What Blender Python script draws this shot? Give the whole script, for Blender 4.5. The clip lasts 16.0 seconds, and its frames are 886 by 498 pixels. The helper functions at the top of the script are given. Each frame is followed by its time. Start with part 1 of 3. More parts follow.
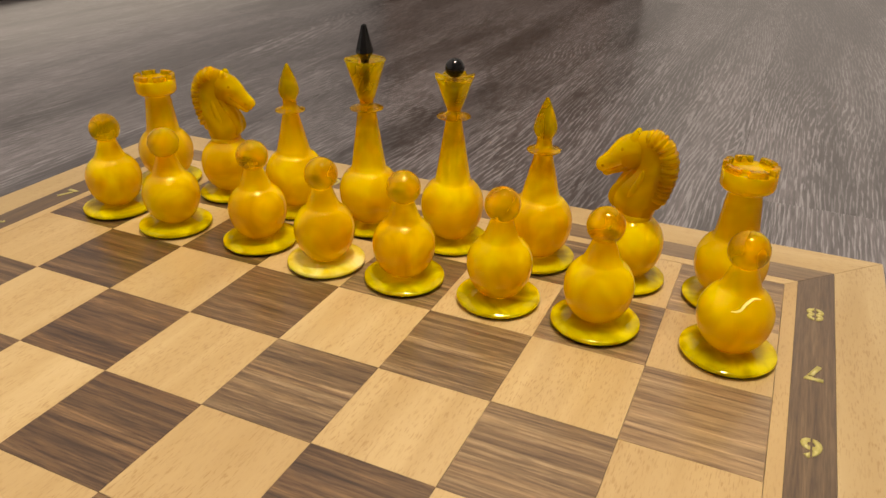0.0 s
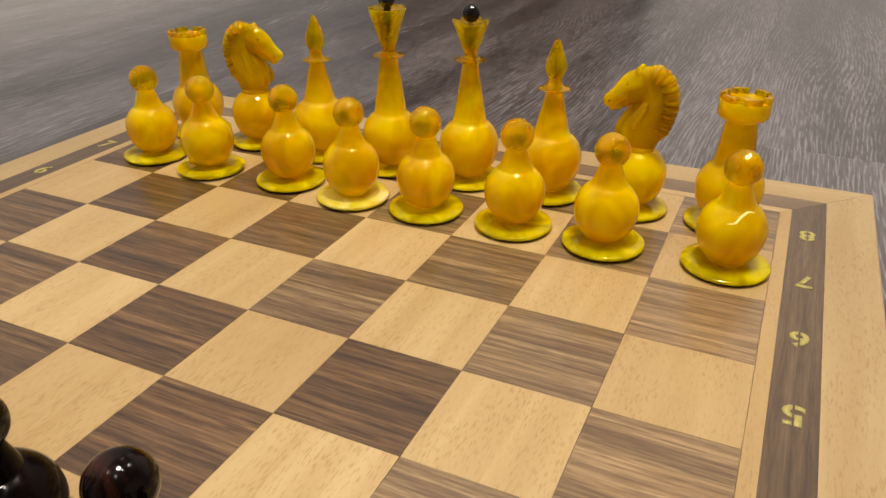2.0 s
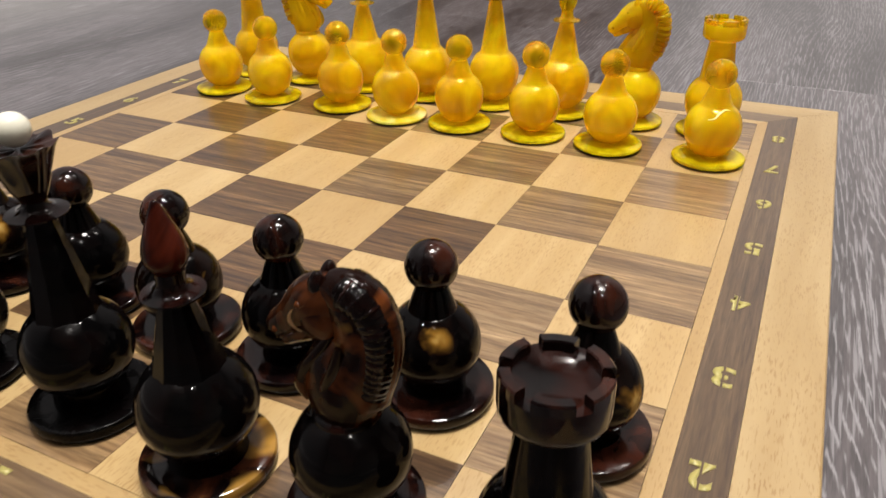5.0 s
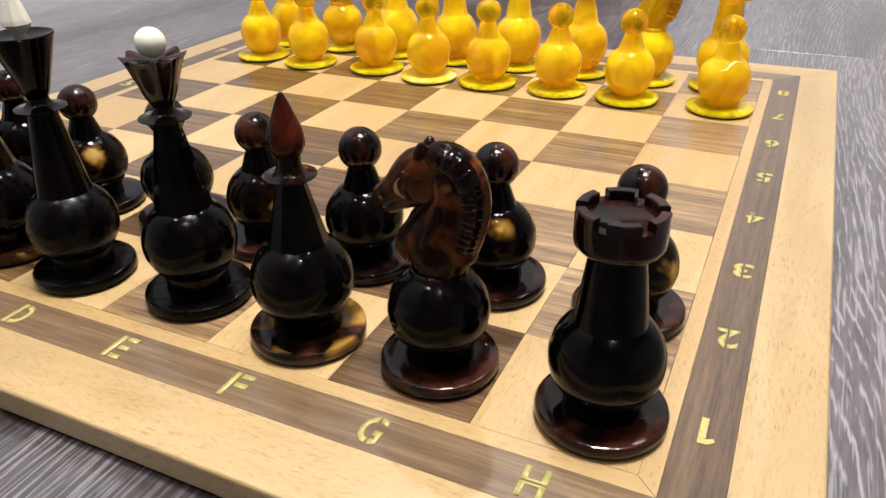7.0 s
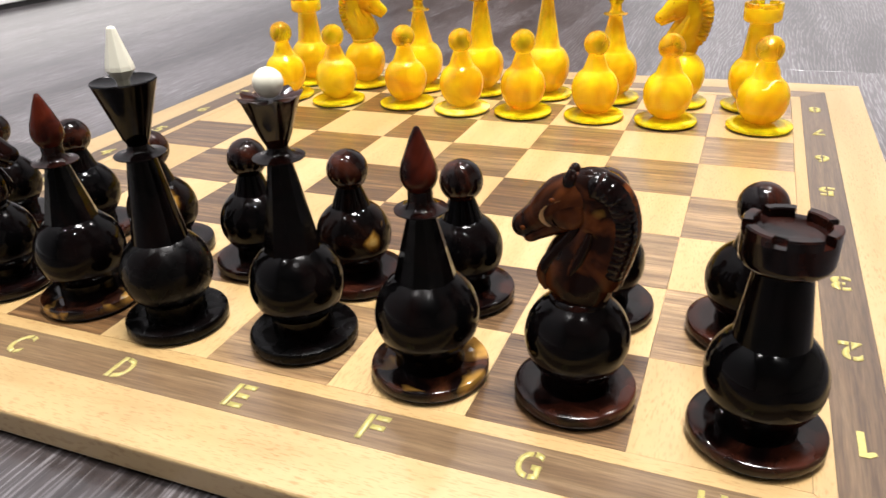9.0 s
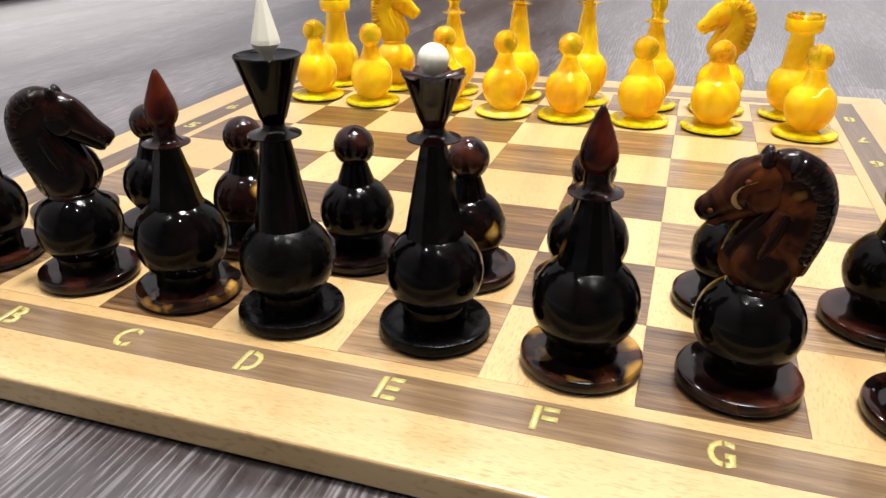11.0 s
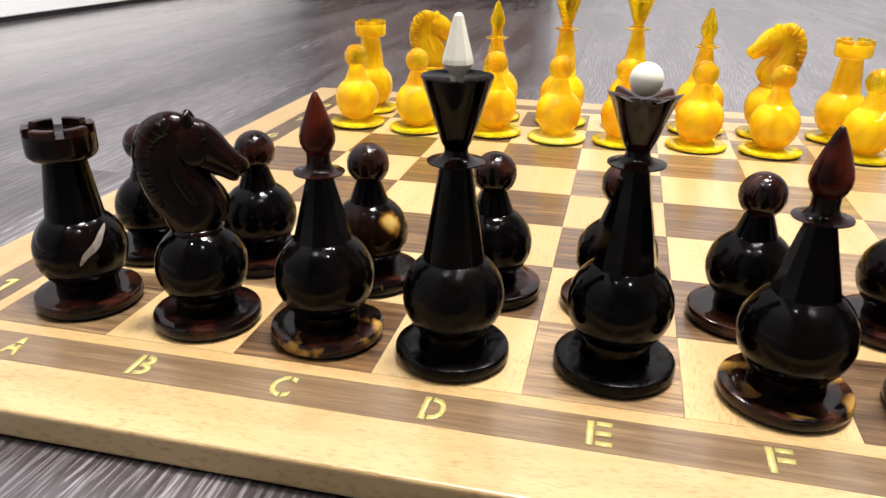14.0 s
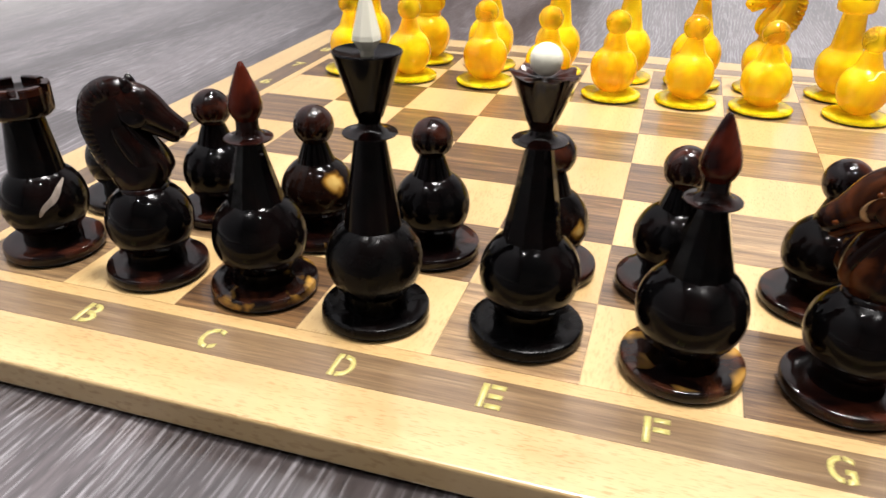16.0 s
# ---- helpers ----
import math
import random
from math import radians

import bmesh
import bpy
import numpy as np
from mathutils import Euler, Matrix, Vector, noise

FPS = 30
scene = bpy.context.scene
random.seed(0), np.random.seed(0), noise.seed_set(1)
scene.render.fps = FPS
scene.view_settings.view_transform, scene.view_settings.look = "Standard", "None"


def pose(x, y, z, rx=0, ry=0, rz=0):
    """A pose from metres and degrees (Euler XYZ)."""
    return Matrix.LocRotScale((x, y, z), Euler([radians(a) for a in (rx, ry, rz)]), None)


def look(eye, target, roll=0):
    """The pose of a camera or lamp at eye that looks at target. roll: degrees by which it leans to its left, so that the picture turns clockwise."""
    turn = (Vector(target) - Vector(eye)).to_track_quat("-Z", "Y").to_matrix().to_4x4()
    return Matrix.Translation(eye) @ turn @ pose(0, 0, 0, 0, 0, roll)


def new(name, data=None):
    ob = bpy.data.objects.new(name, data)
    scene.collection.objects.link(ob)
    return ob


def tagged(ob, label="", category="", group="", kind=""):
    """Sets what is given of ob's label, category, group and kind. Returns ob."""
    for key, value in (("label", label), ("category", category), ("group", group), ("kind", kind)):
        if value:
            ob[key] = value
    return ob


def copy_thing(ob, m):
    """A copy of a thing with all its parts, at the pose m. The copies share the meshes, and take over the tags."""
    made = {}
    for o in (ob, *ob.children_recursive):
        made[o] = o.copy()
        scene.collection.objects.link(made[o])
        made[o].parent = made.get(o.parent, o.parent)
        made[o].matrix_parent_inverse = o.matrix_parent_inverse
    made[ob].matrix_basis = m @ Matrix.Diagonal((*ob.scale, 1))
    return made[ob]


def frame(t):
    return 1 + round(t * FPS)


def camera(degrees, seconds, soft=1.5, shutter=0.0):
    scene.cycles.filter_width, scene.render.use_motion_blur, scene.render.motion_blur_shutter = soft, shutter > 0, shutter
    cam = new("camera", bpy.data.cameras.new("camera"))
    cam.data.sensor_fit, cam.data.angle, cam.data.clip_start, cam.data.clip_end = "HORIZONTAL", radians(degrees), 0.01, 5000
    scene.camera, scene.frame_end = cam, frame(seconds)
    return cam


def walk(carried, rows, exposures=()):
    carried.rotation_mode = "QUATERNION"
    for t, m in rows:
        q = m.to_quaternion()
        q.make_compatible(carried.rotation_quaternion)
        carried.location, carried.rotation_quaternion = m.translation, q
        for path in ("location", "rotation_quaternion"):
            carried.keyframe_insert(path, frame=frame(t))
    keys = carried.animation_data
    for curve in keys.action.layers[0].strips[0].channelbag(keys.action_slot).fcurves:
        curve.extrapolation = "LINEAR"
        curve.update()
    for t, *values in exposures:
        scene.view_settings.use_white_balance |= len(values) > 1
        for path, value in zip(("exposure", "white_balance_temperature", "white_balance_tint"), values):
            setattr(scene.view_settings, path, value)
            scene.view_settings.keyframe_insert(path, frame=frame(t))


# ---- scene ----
cam = camera(61.5, 16.0, soft=1.5, shutter=0.5)
PATH = [
    (0, (0.1780, -0.1686, 0.1974), (0.0678, 0.0742, 0.0598), 0.75),
    (0.5, (0.1784, -0.1760, 0.1955), (0.0675, 0.0665, 0.0580), 0.38),
    (1, (0.1785, -0.1848, 0.1937), (0.0675, 0.0577, 0.0563), 0.20),
    (1.5, (0.1836, -0.1973, 0.1886), (0.0714, 0.0433, 0.0489), -0.18),
    (2, (0.1896, -0.2079, 0.1847), (0.0774, 0.0316, 0.0430), -0.11),
    (2.5, (0.1951, -0.2184, 0.1842), (0.0840, 0.0217, 0.0427), -0.34),
    (3, (0.1995, -0.2312, 0.1822), (0.0868, 0.0080, 0.0405), -0.57),
    (3.5, (0.2050, -0.2495, 0.1826), (0.0925, -0.0104, 0.0405), -0.46),
    (4, (0.2101, -0.2699, 0.1795), (0.0953, -0.0328, 0.0360), -0.25),
    (4.2, (0.2115, -0.2752, 0.1798), (0.0975, -0.0382, 0.0354), -0.30),
    (6.3, (0.2208, -0.3402, 0.1687), (0.1041, -0.1061, 0.0219), -1.51),
    (6.5, (0.2191, -0.3452, 0.1688), (0.1029, -0.1111, 0.0214), -1.35),
    (7, (0.2166, -0.3551, 0.1651), (0.1034, -0.1188, 0.0191), -1.00),
    (7.5, (0.2132, -0.3577, 0.1640), (0.1022, -0.1185, 0.0209), -1.53),
    (8, (0.2012, -0.3616, 0.1668), (0.0910, -0.1193, 0.0286), -2.30),
    (8.5, (0.1856, -0.3676, 0.1652), (0.0779, -0.1239, 0.0274), -2.94),
    (9, (0.1686, -0.3734, 0.1645), (0.0642, -0.1265, 0.0298), -2.73),
    (9.5, (0.1535, -0.3804, 0.1650), (0.0535, -0.1294, 0.0347), -2.07),
    (10, (0.1360, -0.3895, 0.1610), (0.0403, -0.1367, 0.0308), -2.44),
    (10.2, (0.1286, -0.3918, 0.1580), (0.0347, -0.1387, 0.0271), -1.93),
    (12.3, (0.0664, -0.3957, 0.1515), (-0.0047, -0.1309, 0.0298), 0.79),
    (12.5, (0.0617, -0.3961, 0.1533), (-0.0089, -0.1313, 0.0311), 0.59),
    (13, (0.0459, -0.3968, 0.1496), (-0.0208, -0.1311, 0.0273), 0.65),
    (13.5, (0.0309, -0.3981, 0.1495), (-0.0311, -0.1301, 0.0298), 0.58),
    (14, (0.0203, -0.3995, 0.1468), (-0.0421, -0.1310, 0.0284), 0.73),
    (14.5, (0.0170, -0.3955, 0.1450), (-0.0429, -0.1263, 0.0269), 0.85),
    (15, (0.0185, -0.3940, 0.1467), (-0.0411, -0.1245, 0.0290), 1.05),
    (15.5, (0.0374, -0.3981, 0.1510), (-0.0309, -0.1357, 0.0226), 0.50),
    (16, (0.0630, -0.3935, 0.1624), (-0.0138, -0.1411, 0.0195), 0.80),
]
EXPOSURE = [(0, 0.22, 7300, 13), (2.5, 0.22, 6750, 12), (4.2, 0.34, 6450, 12), (6.3, 0.84, 6050, 12), (8, 1.02, 6000, 12), (9, 1.21, 6000, 12), (16, 1.28, 6000, 12)]
walk(cam, [(t, look(eye, target, roll)) for t, eye, target, roll in PATH], EXPOSURE)

# ---- world and lamps ----
world = bpy.data.worlds.new("world")
scene.world = world
world.use_nodes = True
world.node_tree.nodes["Background"].inputs[0].default_value = (0.9, 0.95, 1.0, 1)
world.node_tree.nodes["Background"].inputs[1].default_value = 0.1

CEILING = 2.6
MAIN_LAMP = (0.25, 0.0)
SPOTS = [(0.75, 0.1), (0.75, 1.2), (-0.5, 1.3), (0.7, -1.0), (-0.5, -1.0)]


def ceiling_glow(x, y, size, watts, colour=(1.0, 0.93, 0.83)):
    data = bpy.data.lights.new("lamp_light", "AREA")
    data.shape, data.size, data.energy, data.color = "DISK", size, watts, colour
    lamp = new("lamp_light", data)
    lamp.matrix_world = pose(x, y, CEILING - 0.075)
    return lamp


# ---- materials ----
def material(name):
    m = bpy.data.materials.new(name)
    m.use_nodes = True
    nodes, links = m.node_tree.nodes, m.node_tree.links
    return m, nodes, links, nodes["Principled BSDF"]


def node(nodes, kind, **settings):
    n = nodes.new(kind)
    for key, value in settings.items():
        if key in n.inputs:
            n.inputs[key].default_value = value
    return n


def ramp(nodes, links, source, stops):
    r = nodes.new("ShaderNodeValToRGB")
    while len(r.color_ramp.elements) < len(stops):
        r.color_ramp.elements.new(0.5)
    for e, (place, colour) in zip(r.color_ramp.elements, stops):
        e.position, e.color = place, (*colour, 1)
    links.new(source, r.inputs[0])
    return r.outputs[0]


def mixed(nodes, links, factor, a, b, how="MIX"):
    n = nodes.new("ShaderNodeMix")
    n.data_type, n.blend_type = "RGBA", how
    for value, socket in ((factor, n.inputs[0]), (a, n.inputs[6]), (b, n.inputs[7])):
        if isinstance(value, (int, float)):
            socket.default_value = value
        elif isinstance(value, tuple):
            socket.default_value = (*value, 1)
        else:
            links.new(value, socket)
    return n.outputs[2]


def coords(nodes, links, scale, turn=(0, 0, 0), shift_by_object=0.0):
    """Object coordinates, scaled, and shifted by each object's own random number."""
    c = nodes.new("ShaderNodeTexCoord")
    m = nodes.new("ShaderNodeMapping")
    m.inputs["Scale"].default_value, m.inputs["Rotation"].default_value = scale, turn
    links.new(c.outputs["Object"], m.inputs["Vector"])
    if shift_by_object:
        info, mul = nodes.new("ShaderNodeObjectInfo"), nodes.new("ShaderNodeMath")
        mul.operation = "MULTIPLY"
        mul.inputs[1].default_value = shift_by_object
        links.new(info.outputs["Random"], mul.inputs[0])
        links.new(mul.outputs[0], m.inputs["Location"])
    return m.outputs[0]


def bumped(nodes, links, height, shader, strength, distance=0.0005):
    b = node(nodes, "ShaderNodeBump", Strength=strength, Distance=distance)
    links.new(height, b.inputs["Height"])
    links.new(b.outputs[0], shader.inputs["Normal"])


def wood_beech(name, along, tone=1.0):
    """Pale lacquered beech with short dark flecks; along: 0 for grain along x, 1 along y; tone: how dark this timber is."""
    m, nodes, links, shader = material(name)

    def stretched(long, short, deep, shift):
        return coords(nodes, links, (long, short, deep) if along == 0 else (short, long, deep), shift_by_object=shift)

    broad = node(nodes, "ShaderNodeTexNoise", Scale=1.0, Detail=4.0, Distortion=0.6)
    links.new(stretched(8.0, 85.0, 85.0, 37.0), broad.inputs["Vector"])
    base = ramp(nodes, links, broad.outputs[0], [(p, tuple(k * tone for k in c)) for p, c in ((0.3, (0.395, 0.264, 0.108)), (0.5, (0.43, 0.297, 0.13)), (0.7, (0.47, 0.336, 0.157)))])
    fleck = node(nodes, "ShaderNodeTexNoise", Scale=1.0, Detail=1.5)
    links.new(stretched(260.0, 1650.0, 600.0, 11.0), fleck.inputs["Vector"])
    mask = ramp(nodes, links, fleck.outputs[0], [(0.56, (0, 0, 0)), (0.65, (1, 1, 1))])
    spread = node(nodes, "ShaderNodeTexNoise", Scale=1.0, Detail=2.0)
    links.new(stretched(30.0, 60.0, 60.0, 23.0), spread.inputs["Vector"])
    mask = mixed(nodes, links, 1.0, mask, ramp(nodes, links, spread.outputs[0], [(0.35, (0.35, 0.35, 0.35)), (0.6, (1, 1, 1))]), "MULTIPLY")
    darker = mixed(nodes, links, 1.0, base, (0.76, 0.67, 0.54), "MULTIPLY")
    colour = mixed(nodes, links, mask, base, darker)
    info = nodes.new("ShaderNodeObjectInfo")
    tint = ramp(nodes, links, info.outputs["Random"], [(0.0, (0.87, 0.83, 0.77)), (0.5, (0.99, 0.98, 0.97)), (1.0, (1.05, 1.06, 1.09))])
    links.new(mixed(nodes, links, 1.0, colour, tint, "MULTIPLY"), shader.inputs["Base Color"])
    shader.inputs["Roughness"].default_value = 0.42
    shader.inputs["Coat Weight"].default_value, shader.inputs["Coat Roughness"].default_value = 0.7, 0.28
    bumped(nodes, links, fleck.outputs[0], shader, 0.2, 0.0002)
    return m


def wood_walnut(name, along, contrast=1.0, tone=(1.0, 1.0, 1.0)):
    """Walnut veneer: broad dark bands and broken streaks along the grain, fine pores; tone: factor on its colour."""
    m, nodes, links, shader = material(name)

    def stretched(long, short, shift):
        return coords(nodes, links, (long, short, 150.0) if along == 0 else (short, long, 150.0), shift_by_object=shift)

    bands = node(nodes, "ShaderNodeTexNoise", Scale=1.0, Detail=2.0, Distortion=0.5)
    links.new(stretched(5.0, 120.0, 31.0), bands.inputs["Vector"])
    streak = node(nodes, "ShaderNodeTexNoise", Scale=1.0, Detail=6.0, Distortion=0.35, Roughness=0.68)
    links.new(stretched(12.0, 380.0, 53.0), streak.inputs["Vector"])
    stops = [(0.32, (0.07, 0.04, 0.021)), (0.44, (0.138, 0.09, 0.047)), (0.54, (0.19, 0.132, 0.072)), (0.66, (0.28, 0.208, 0.124))]
    mean = (0.15, 0.1, 0.056)
    base = ramp(nodes, links, streak.outputs[0], [(p, tuple(k + (v - k) * contrast for v, k in zip(c, mean))) for p, c in stops])
    banded = ramp(nodes, links, bands.outputs[0], [(0.34, (0.62, 0.58, 0.56)), (0.5, (0.97, 0.96, 0.95)), (0.66, (1.22, 1.2, 1.16))])
    base = mixed(nodes, links, min(1.0, contrast), base, banded, "MULTIPLY")
    fine = node(nodes, "ShaderNodeTexNoise", Scale=1.0, Detail=3.0, Roughness=0.6)
    links.new(stretched(75.0, 1250.0, 19.0), fine.inputs["Vector"])
    mask = ramp(nodes, links, fine.outputs[0], [(0.36, (0.6, 0.57, 0.55)), (0.6, (1.18, 1.18, 1.18))])
    colour = mixed(nodes, links, contrast, base, mixed(nodes, links, 1.0, base, mask, "MULTIPLY"))
    info = nodes.new("ShaderNodeObjectInfo")
    own = ramp(nodes, links, info.outputs["Random"], [(0.0, tuple(c * 0.9 for c in tone)), (1.0, tuple(c * 1.1 for c in tone))])
    links.new(mixed(nodes, links, 1.0, colour, own, "MULTIPLY"), shader.inputs["Base Color"])
    shader.inputs["Roughness"].default_value = 0.4
    shader.inputs["Specular IOR Level"].default_value = 0.25
    shader.inputs["Coat Weight"].default_value, shader.inputs["Coat Roughness"].default_value = 1.0, 0.24
    shader.inputs["Coat IOR"].default_value = 1.58
    bumped(nodes, links, fine.outputs[0], shader, 0.18, 0.0002)
    return m


def floor_oak():
    """Grey-brown limed oak laminate: wavy pores filled with white along y, sweeping round in arches, satin gloss."""
    m, nodes, links, shader = material("limed_oak_laminate")
    v = coords(nodes, links, (1.0, 1.0, 1.0), shift_by_object=7.0)

    def field(x, y, detail=2.0, distortion=0.0, rough=0.5):
        mapping = nodes.new("ShaderNodeMapping")
        mapping.inputs["Scale"].default_value = (x, y, 1.0)
        links.new(v, mapping.inputs["Vector"])
        n = node(nodes, "ShaderNodeTexNoise", Scale=1.0, Detail=detail, Distortion=distortion, Roughness=rough)
        links.new(mapping.outputs[0], n.inputs["Vector"])
        return n.outputs[0]

    def times_plus(a, k, b):
        n = nodes.new("ShaderNodeMath")
        n.operation, n.inputs[1].default_value = "MULTIPLY_ADD", k
        links.new(a, n.inputs[0])
        if b is None:
            n.inputs[2].default_value = 0.0
        else:
            links.new(b, n.inputs[2])
        return n.outputs[0]

    split = nodes.new("ShaderNodeSeparateXYZ")
    links.new(v, split.inputs[0])
    fine = field(520.0, 42.0, 3.0, 0.0, 0.65)
    phase = times_plus(split.outputs[0], 300.0, None)
    phase = times_plus(field(6.0, 1.2, 1.5, 0.4), 44.0, phase)
    phase = times_plus(field(50.0, 9.0, 2.0), 2.0, phase)
    phase = times_plus(fine, 0.9, phase)
    saw = nodes.new("ShaderNodeMath")
    saw.operation, saw.inputs[1].default_value = "PINGPONG", 0.5
    links.new(phase, saw.inputs[0])
    line = ramp(nodes, links, saw.outputs[0], [(0.03, (1, 1, 1)), (0.2, (0, 0, 0))])
    gates = ramp(nodes, links, field(420.0, 40.0, 1.5), [(0.4, (0, 0, 0)), (0.52, (1, 1, 1))])
    mask = mixed(nodes, links, 1.0, line, gates, "MULTIPLY")
    ticks = ramp(nodes, links, field(760.0, 30.0, 2.0), [(0.55, (0, 0, 0)), (0.66, (0.75, 0.75, 0.75))])
    mask = mixed(nodes, links, 1.0, mask, ticks, "LIGHTEN")
    broad = field(20.0, 2.4, 5.0, 0.5)
    mask = mixed(nodes, links, 1.0, mask, ramp(nodes, links, broad, [(0.36, (0.3, 0.3, 0.3)), (0.56, (1, 1, 1))]), "MULTIPLY")
    base = ramp(nodes, links, broad, [(0.32, (0.022, 0.017, 0.017)), (0.5, (0.046, 0.038, 0.039)), (0.7, (0.088, 0.075, 0.079))])
    grain = ramp(nodes, links, fine, [(0.3, (0.45, 0.45, 0.45)), (0.7, (1.4, 1.4, 1.4))])
    colour = mixed(nodes, links, 1.0, base, grain, "MULTIPLY")
    colour = mixed(nodes, links, mask, colour, (0.23, 0.22, 0.23))
    links.new(colour, shader.inputs["Base Color"])
    shader.inputs["Roughness"].default_value = 0.32
    shader.inputs["Coat Weight"].default_value, shader.inputs["Coat Roughness"].default_value = 1.0, 0.17
    bumped(nodes, links, fine, shader, 0.1, 0.0003)
    return m


def amber_yellow(name, low, mid, high, clear0, clear1, size, scatter, haze, let=0.06):
    """Yellow amber, from clear to cloudy, each part with its own swirls."""
    m, nodes, links, shader = material(name)
    v = coords(nodes, links, (1, 1, 1), shift_by_object=5.0)
    cloud = node(nodes, "ShaderNodeTexNoise", Scale=size, Detail=2.5, Distortion=0.8)
    links.new(v, cloud.inputs["Vector"])
    links.new(ramp(nodes, links, cloud.outputs[0], [(0.3, low), (0.5, mid), (0.72, high)]), shader.inputs["Base Color"])
    clear = ramp(nodes, links, cloud.outputs[0], [(0.36, (clear0,) * 3), (0.66, (clear1,) * 3)])
    links.new(clear, shader.inputs["Transmission Weight"])
    shader.inputs["Roughness"].default_value = haze
    shader.inputs["Coat Weight"].default_value, shader.inputs["Coat Roughness"].default_value = 0.7, 0.03
    shader.inputs["Coat Tint"].default_value = (1.0, 0.86, 0.35, 1.0)
    shader.inputs["IOR"].default_value = 1.42
    shader.inputs["Specular Tint"].default_value = (1.0, 0.85, 0.3, 1.0)
    shader.inputs["Subsurface Weight"].default_value = 1.0
    shader.inputs["Subsurface Radius"].default_value = (0.85, 1.0, 1.0)
    shader.inputs["Subsurface Scale"].default_value = scatter
    through_light = nodes.new("ShaderNodeBsdfTransparent")
    through_light.inputs["Color"].default_value = (1.0, 0.83, 0.04, 1.0)
    blend = nodes.new("ShaderNodeMixShader")
    blend.inputs[0].default_value = let
    links.new(shader.outputs[0], blend.inputs[1])
    links.new(through_light.outputs[0], blend.inputs[2])
    links.new(blend.outputs[0], nodes["Material Output"].inputs["Surface"])
    return m


def amber_dark(name, deep, warm, low, high, rare=0.7, smooth=0.05, spot=None, sheen=0.1):
    """Near-black cherry amber with clouds of brown and honey and finger-smudged gloss; spot: one honey cloud (height, direction, reach in mm)."""
    m, nodes, links, shader = material(name)
    v = coords(nodes, links, (1, 1, 1), shift_by_object=9.0)
    cloud = node(nodes, "ShaderNodeTexNoise", Scale=45.0, Detail=3.0, Distortion=1.5)
    links.new(v, cloud.inputs["Vector"])
    colour = ramp(nodes, links, cloud.outputs[0], [(low, deep), (high, warm)])
    vein = node(nodes, "ShaderNodeTexNoise", Scale=38.0, Detail=2.0, Distortion=2.5)
    links.new(v, vein.inputs["Vector"])
    patch = ramp(nodes, links, vein.outputs[0], [(rare, (0, 0, 0)), (rare + 0.2, (1, 1, 1))])
    colour = mixed(nodes, links, patch, colour, (0.3, 0.16, 0.03))
    if spot:
        centre, way, reach = spot
        offset = nodes.new("ShaderNodeVectorMath")
        offset.operation, offset.inputs[1].default_value = "DISTANCE", tuple(Vector((0, 0, centre / 1000)) + Vector(way) * 0.0156)
        where = nodes.new("ShaderNodeTexCoord")
        links.new(where.outputs["Object"], offset.inputs[0])
        ragged = nodes.new("ShaderNodeMath")
        ragged.operation, ragged.inputs[1].default_value = "MULTIPLY_ADD", reach * 0.0018
        edge = node(nodes, "ShaderNodeTexNoise", Scale=130.0, Detail=2.0, Distortion=0.5)
        links.new(v, edge.inputs["Vector"])
        links.new(edge.outputs[0], ragged.inputs[0])
        links.new(offset.outputs["Value"], ragged.inputs[2])
        scaled = nodes.new("ShaderNodeMath")
        scaled.operation, scaled.inputs[1].default_value = "MULTIPLY", 500.0 / reach
        links.new(ragged.outputs[0], scaled.inputs[0])
        glow = ramp(nodes, links, scaled.outputs[0], [(0.48, (0.42, 0.28, 0.08)), (0.68, (0.24, 0.12, 0.018)), (0.9, (0.03, 0.01, 0.004))])
        inside = ramp(nodes, links, scaled.outputs[0], [(0.62, (1, 1, 1)), (0.92, (0, 0, 0))])
        colour = mixed(nodes, links, inside, colour, glow)
    links.new(colour, shader.inputs["Base Color"])
    smudge = node(nodes, "ShaderNodeTexNoise", Scale=160.0, Detail=4.0, Distortion=0.8)
    links.new(v, smudge.inputs["Vector"])
    links.new(ramp(nodes, links, smudge.outputs[0], [(0.42, (smooth,) * 3), (0.68, (smooth + 0.22,) * 3)]), shader.inputs["Roughness"])
    shader.inputs["Specular IOR Level"].default_value = sheen
    shader.inputs["IOR"].default_value = 1.54
    return m


def plain(name, colour, roughness, spread=0.06, size=30.0):
    m, nodes, links, shader = material(name)
    v = coords(nodes, links, (1, 1, 1))
    n = node(nodes, "ShaderNodeTexNoise", Scale=size, Detail=4.0)
    links.new(v, n.inputs["Vector"])
    low, high = tuple(c * (1 - spread) for c in colour), tuple(c * (1 + spread) for c in colour)
    links.new(ramp(nodes, links, n.outputs[0], [(0.3, low), (0.7, high)]), shader.inputs["Base Color"])
    shader.inputs["Roughness"].default_value = roughness
    bumped(nodes, links, n.outputs[0], shader, 0.05, 0.0004)
    return m


